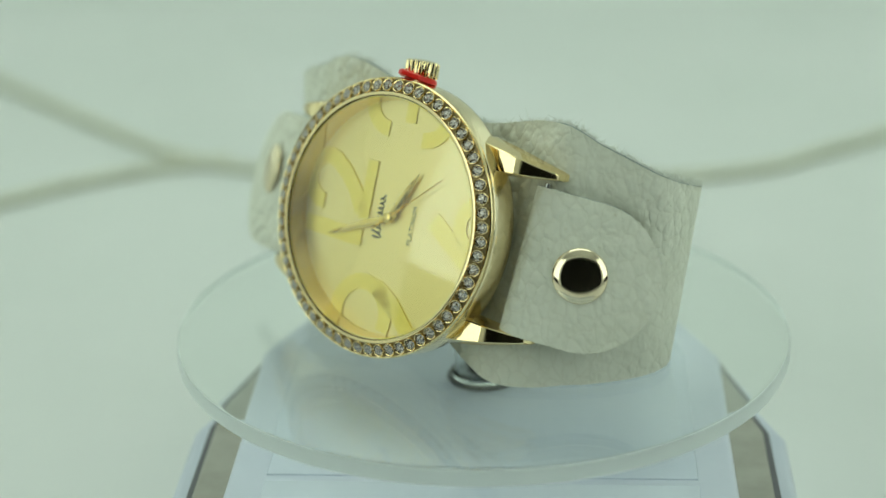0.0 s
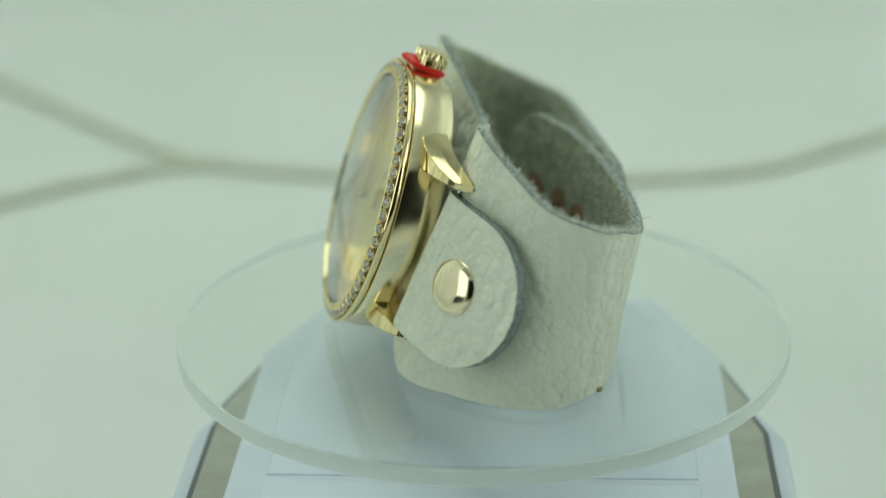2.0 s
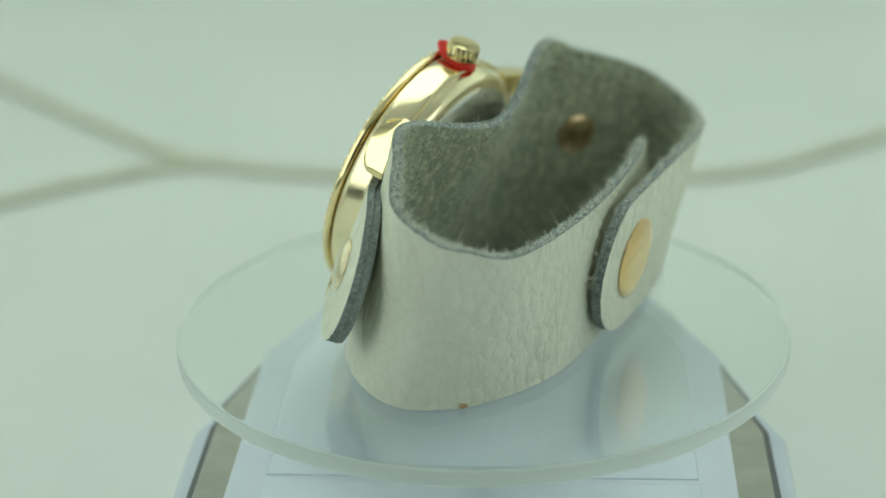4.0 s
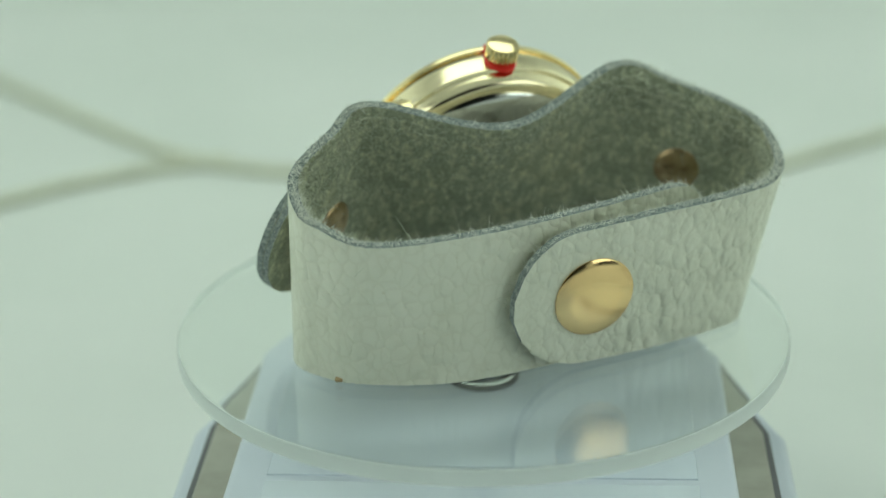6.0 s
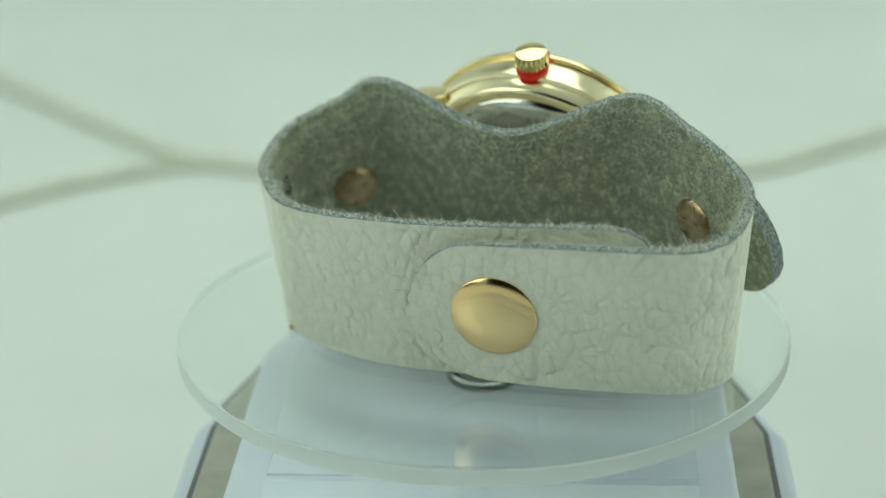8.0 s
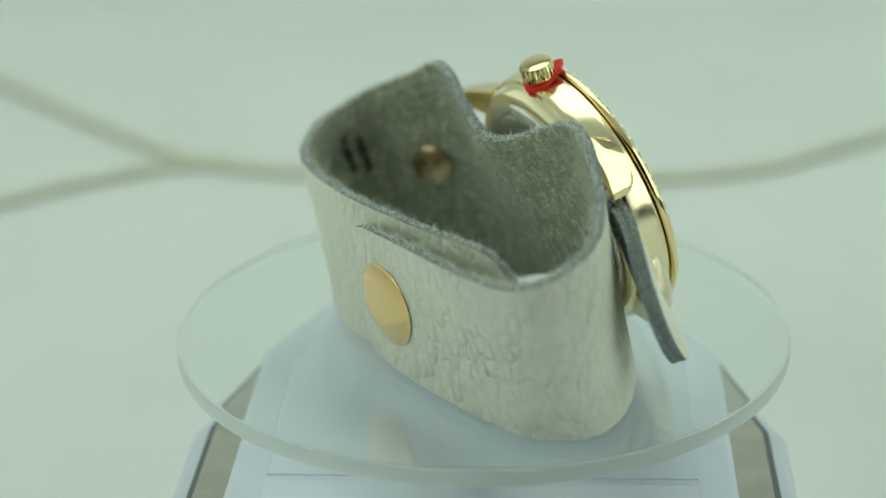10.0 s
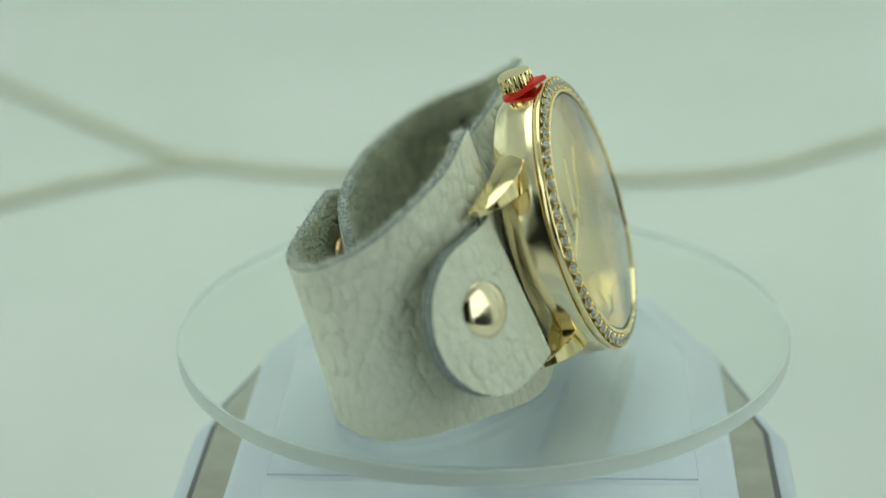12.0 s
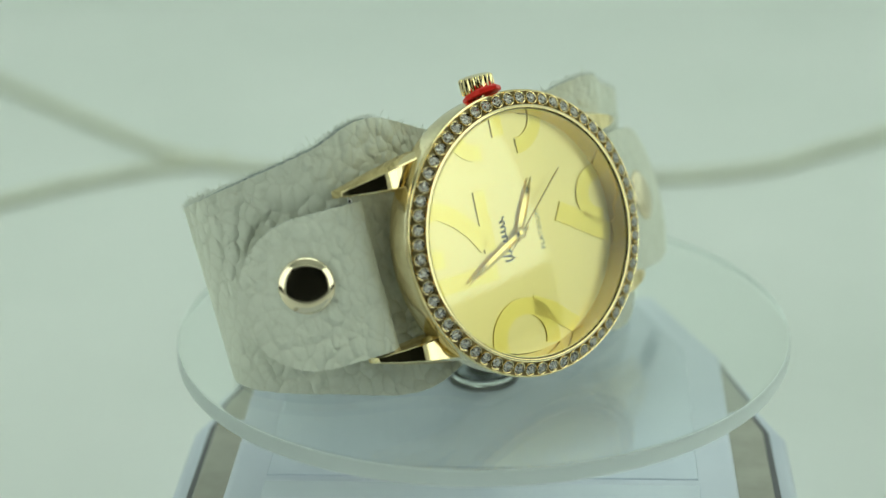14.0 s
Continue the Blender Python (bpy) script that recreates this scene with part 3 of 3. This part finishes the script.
def strip(low, top, round0, round1, nh, thick, sub):
    """A leather strip between two edge curves, with round ends; slots 0 outside, 1 inside, 2 cut edge."""
    lo, hi = curve_points([V(p) * MM for p in low], sub), curve_points([V(p) * MM for p in top], sub)
    n = len(lo)
    mid = [(a + b) / 2 for a, b in zip(lo, hi)]
    run = [0.0]
    for a, b in zip(mid, mid[1:]):
        run.append(run[-1] + (b - a).length)
    def half(i):
        f = 1.0
        for s, r in ((run[i], round0), (run[-1] - run[i], round1)):
            if r and s < r * MM:
                c = 1 - s / (r * MM)
                f = min(f, max(0.16, math.sqrt(max(0, 1 - c * c))))
        return f
    grid, nrm = [], []
    for i in range(n):
        f = half(i)
        jag = 0.00012 * noise.noise(V((i * 0.9, 3, 0)))
        grid.append([mid[i] + (hi[i] - lo[i]) * ((j / nh - 0.5) * f) + V((0, 0, jag if j in (0, nh) else 0)) for j in range(nh + 1)])
    for i in range(n):
        row = []
        for j in range(nh + 1):
            du = grid[min(i + 1, n - 1)][j] - grid[max(i - 1, 0)][j]
            if du.length < 1e-7:
                du = mid[min(i + 1, n - 1)] - mid[max(i - 1, 0)]
            dv = grid[i][nh] - grid[i][0]
            row.append(dv.cross(du).normalized())
        nrm.append(row)
    bm = bmesh.new()
    outer = [[bm.verts.new(grid[i][j]) for j in range(nh + 1)] for i in range(n)]
    inner = [[bm.verts.new(grid[i][j] - nrm[i][j] * thick * MM) for j in range(nh + 1)] for i in range(n)]
    for i in range(n - 1):
        for j in range(nh):
            f = bm.faces.new((outer[i][j], outer[i + 1][j], outer[i + 1][j + 1], outer[i][j + 1]))
            f.material_index = 0
            f = bm.faces.new((inner[i][j + 1], inner[i + 1][j + 1], inner[i + 1][j], inner[i][j]))
            f.material_index = 1
        for j in (0, nh):
            f = bm.faces.new((outer[i][j], outer[i + 1][j], inner[i + 1][j], inner[i][j]))
            f.material_index = 2
    for i in (0, n - 1):
        for j in range(nh):
            f = bm.faces.new((outer[i][j], outer[i][j + 1], inner[i][j + 1], inner[i][j]))
            f.material_index = 2
    return bm, grid, nrm


LEATHER = [M["leather"], M["suede"], M["edge"]]


def fibres(name, spots, parent, count, seed, length=(0.4, 1.3), mat="fibre"):
    """Loose leather fibres along a cut edge: spots are (point, outward)."""
    rnd = random.Random(seed)
    verts, faces = [], []
    for _ in range(count):
        p, up = rnd.choice(spots)
        d = (0.55 * up + 1.0 * V((rnd.uniform(-1, 1), rnd.uniform(-1, 1), rnd.uniform(-1, 1)))).normalized()
        bend = V((rnd.uniform(-1, 1), rnd.uniform(-1, 1), rnd.uniform(-1, 1)))
        ln = rnd.uniform(*length) * MM * (1.9 if rnd.random() < 0.06 else 1)
        side = d.cross(bend).normalized()
        third = side.cross(d)
        r = 0.00005
        base = len(verts)
        q = p + V((rnd.uniform(-1, 1), rnd.uniform(-1, 1), 0)) * 0.0006
        for k in range(4):
            c = q + d * ln * k / 3 + bend * ln * 0.95 * (k / 3) ** 2
            for a in range(3):
                verts.append(c + r * (1 - 0.2 * k) * (math.cos(a * 2.094) * side + math.sin(a * 2.094) * third))
        for k in range(3):
            for a in range(3):
                faces.append((base + 3 * k + a, base + 3 * k + (a + 1) % 3, base + 3 * k + 3 + (a + 1) % 3, base + 3 * k + 3 + a))
    me = bpy.data.meshes.new(name)
    me.from_pydata([tuple(v) for v in verts], [], faces)
    me.materials.append(M[mat])
    ob = part(name, me, None, parent, "loose pale leather fibres on the cut edge")
    return tagged(ob, kind="stuff")


def cap(r, h, rim=0.18):
    """A domed metal cap, its foot at z = 0."""
    prof = [(0, 0.0), (r - 0.1, 0.0), (r, 0.12), (r, rim + 0.1)]
    for k in range(1, 17):
        f = math.cos(k / 16 * math.pi / 2) if k < 16 else 0
        prof.append((r * f, rim + 0.1 + h * (0.25 * math.sqrt(1 - f * f) + 0.75 * (1 - f ** 4.2))))
    return lathe(prof, 64)


def on_surface(grid, nrm, i, j, lift=0.0, flip=False):
    p, z = grid[i][j], nrm[i][j].copy()
    if flip:
        z = -z
    x = (grid[min(i + 1, len(grid) - 1)][j] - grid[max(i - 1, 0)][j]).normalized()
    y = z.cross(x).normalized()
    x = y.cross(z)
    m = Matrix((x, y, z)).transposed().to_4x4()
    return Matrix.Translation(p + z * lift * MM) @ m


def nearest(grid, q):
    best = min(((grid[i][j] - q).length, i, j) for i in range(len(grid)) for j in range(len(grid[0])))
    return best[1], best[2]


THICK = 1.5


def leaf(grid, nrm, points, depth):
    """The way down, in mm, from each edge point to a leaf at that depth below the surface."""
    out = []
    for p in points:
        i, j = nearest(grid, V(p) * MM)
        out.append(nrm[i][j] * depth)
    return out


def build_strap():
    bm, grid, nrm = strip(CUFF_LOW, CUFF_TOP, 10.5, 10.5, 22, THICK, 14)
    cuff = part("cuff", bm, LEATHER, WATCH, "wide cream leather cuff with grey suede inside", angle=50)
    n = len(grid)
    spots = [(grid[i][22] - nrm[i][22] * THICK * MM * k, V((0, 0, 1))) for i in range(n) for k in (0.4, 0.6, 0.8)]
    spots += [(a.lerp(b, f), d) for (a, d), (b, _) in zip(spots, spots[3:]) for f in (0.25, 0.5, 0.75)]
    fibres("fibre_fringe", spots, cuff, 4500, 5, (0.22, 0.75))
    spots = [(grid[i][j] - nrm[i][j] * THICK * MM, -nrm[i][j]) for i in range(n) for j in (10, 13, 15, 17, 18, 19, 19, 20, 20, 20, 21, 21, 21)]
    fibres("suede_nap", spots, cuff, 8000, 9, (0.5, 1.4), "nap")
    # the big snap on the flap, its socket, and the marks on the tongue
    i, j = nearest(grid, V((-10.1, 21.0, 12.0)) * MM)
    at = on_surface(grid, nrm, i, j)
    snap = part("snap_cap", cap(6.25, 0.8, 0.15), M["rose_gold"], WATCH, "large flat rose-gold snap cap", at)
    part("snap_socket", lathe([(0, -2.6), (2.4, -2.6), (2.6, -2.9), (4.6, -2.6), (4.9, -2.0), (4.9, -1.5), (0, -1.5)], 48), M["rose_gold"], snap, "brass snap socket")
    for q in ((-24.0, 14.0, 12.5), (-16.5, 16.3, 12.5), (-9.0, 17.8, 12.5)):
        i, j = nearest(grid, V(q) * MM)
        part("snap_post", lathe([(0, 0.3), (1.0, 0.3), (1.6, 0.55), (2.5, 0.5), (2.8, 0.1), (2.8, -0.2), (0, -0.2)], 36), M["rust"], WATCH, "rusty brass back of a snap post", on_surface(grid, nrm, i, j, THICK, True))
    for dx in (0.0, 2.6):
        i, j = nearest(grid, V((29.2, 8.5 - dx, 20.0)) * MM)
        part("stamp_bar", box(-0.0007, 0.0007, -0.0032, 0.0032, -0.0001, 0.00012, 0.00004, 1), M["stamp"], cuff, "dark printed bar on the suede", on_surface(grid, nrm, i, j, THICK, True))
    bm = bmesh.new()
    bmesh.ops.create_icosphere(bm, subdivisions=2, radius=0.0005)
    for v in bm.verts:
        v.co = v.co * (0.8 + 0.5 * noise.noise(v.co * 3000))
        v.co.x *= 1.7
    part("loose_crumb", bm, M["crumb"], cuff, "tiny brown crumb on the lower edge", pose(0.0262, 0.0128, 0.0010, 0, 0, -35))
    # tabs that hold the case
    for s in (1, -1):
        path = [(23.4, -6.5), (21.9, -6.2), (21.0, -5.2), (21.3, -4.1), (22.4, -3.7)]
        path += [(24.2, -4.2), (27.0, -5.6), (30.4, -7.9), (33.8, -10.2), (36.8, -12.5), (39.2, -14.3)] if s > 0 else [(24.4, -3.9), (27.4, -4.6), (31.0, -6.0), (34.0, -7.5), (37.2, -9.3), (40.2, -11.1)]
        lo = [strap_point(s * u, -10.8, nn) / MM for u, nn in path]
        hi = [strap_point(s * u, 10.6, nn) / MM for u, nn in path]
        if s > 0:
            lo, hi = hi, lo
        bm, g, nm = strip(lo, hi, 0, 10.6, 16, 1.05, 8)
        tab = part("strap_tab", bm, LEATHER, WATCH, "cream leather tab folded round the lug bar", angle=50)
        bm, g2, nm2 = strip([a - s_off for a, s_off in zip(lo[5:], leaf(g, nm, lo[5:], 1.15))], [a - s_off for a, s_off in zip(hi[5:], leaf(g, nm, hi[5:], 1.15))], 0, 10.6, 16, 1.0, 8)
        part("under_leaf", bm, LEATHER, tab, "folded-back under leaf of the tab", angle=50)
        spots = [(g[i][j] - nm[i][j] * k * MM, (g[i][16] - g[i][0]).normalized() * (1 if j else -1)) for i in range(20, len(g)) for j in (0, 16) for k in (0.3, 1.0, 1.9)]
        fibres("fibre_fringe", spots, tab, 160, 21 + s, (0.15, 0.4))
        i, j = nearest(g, strap_point(29.5, 0.1, -7.9) if s > 0 else strap_point(-31.9, 0.7, -6.4))
        at = on_surface(g, nm, i, j)
        if s < 0:
            # tilted off the leather so that its face mirrors the dark opening
            p = at.translation.copy()
            n = at.to_3x3() @ V((0, 0, 1))
            turn = Matrix.Rotation(radians(-7), 4, "Z") @ Matrix.Rotation(radians(-4), 4, n.cross(V((0, 0, 1))))
            at = Matrix.Translation(p) @ turn @ Matrix.Translation(-p) @ at
        rivet = part("rivet", cap(3.92, 0.85, 0.12), M["pale_gold"], WATCH, "domed pale gold rivet", at)
        # back of the rivet inside the cuff
        q = at @ V((0, 0, -0.006))
        i, j = nearest(grid, q)
        j = min(j + 2, 20)
        part("rivet_back", cap(3.5, 0.7, 0.1), M["brass_back"], WATCH, "small domed brass rivet back", on_surface(grid, nrm, i, j, THICK, True))
    return grid, nrm


build_case()
build_dial_marks()
build_strap()


# ---------------------------------------------------------------- movement
def motions():
    yaw, rate = -42.63, -20.084
    rows = [(0.5 * k, pose(0, 0, 0, 0, 0, yaw + rate * 0.5 * k)) for k in range(29)]
    walk(WATCH, rows)
    walk(DISC, rows)


motions()
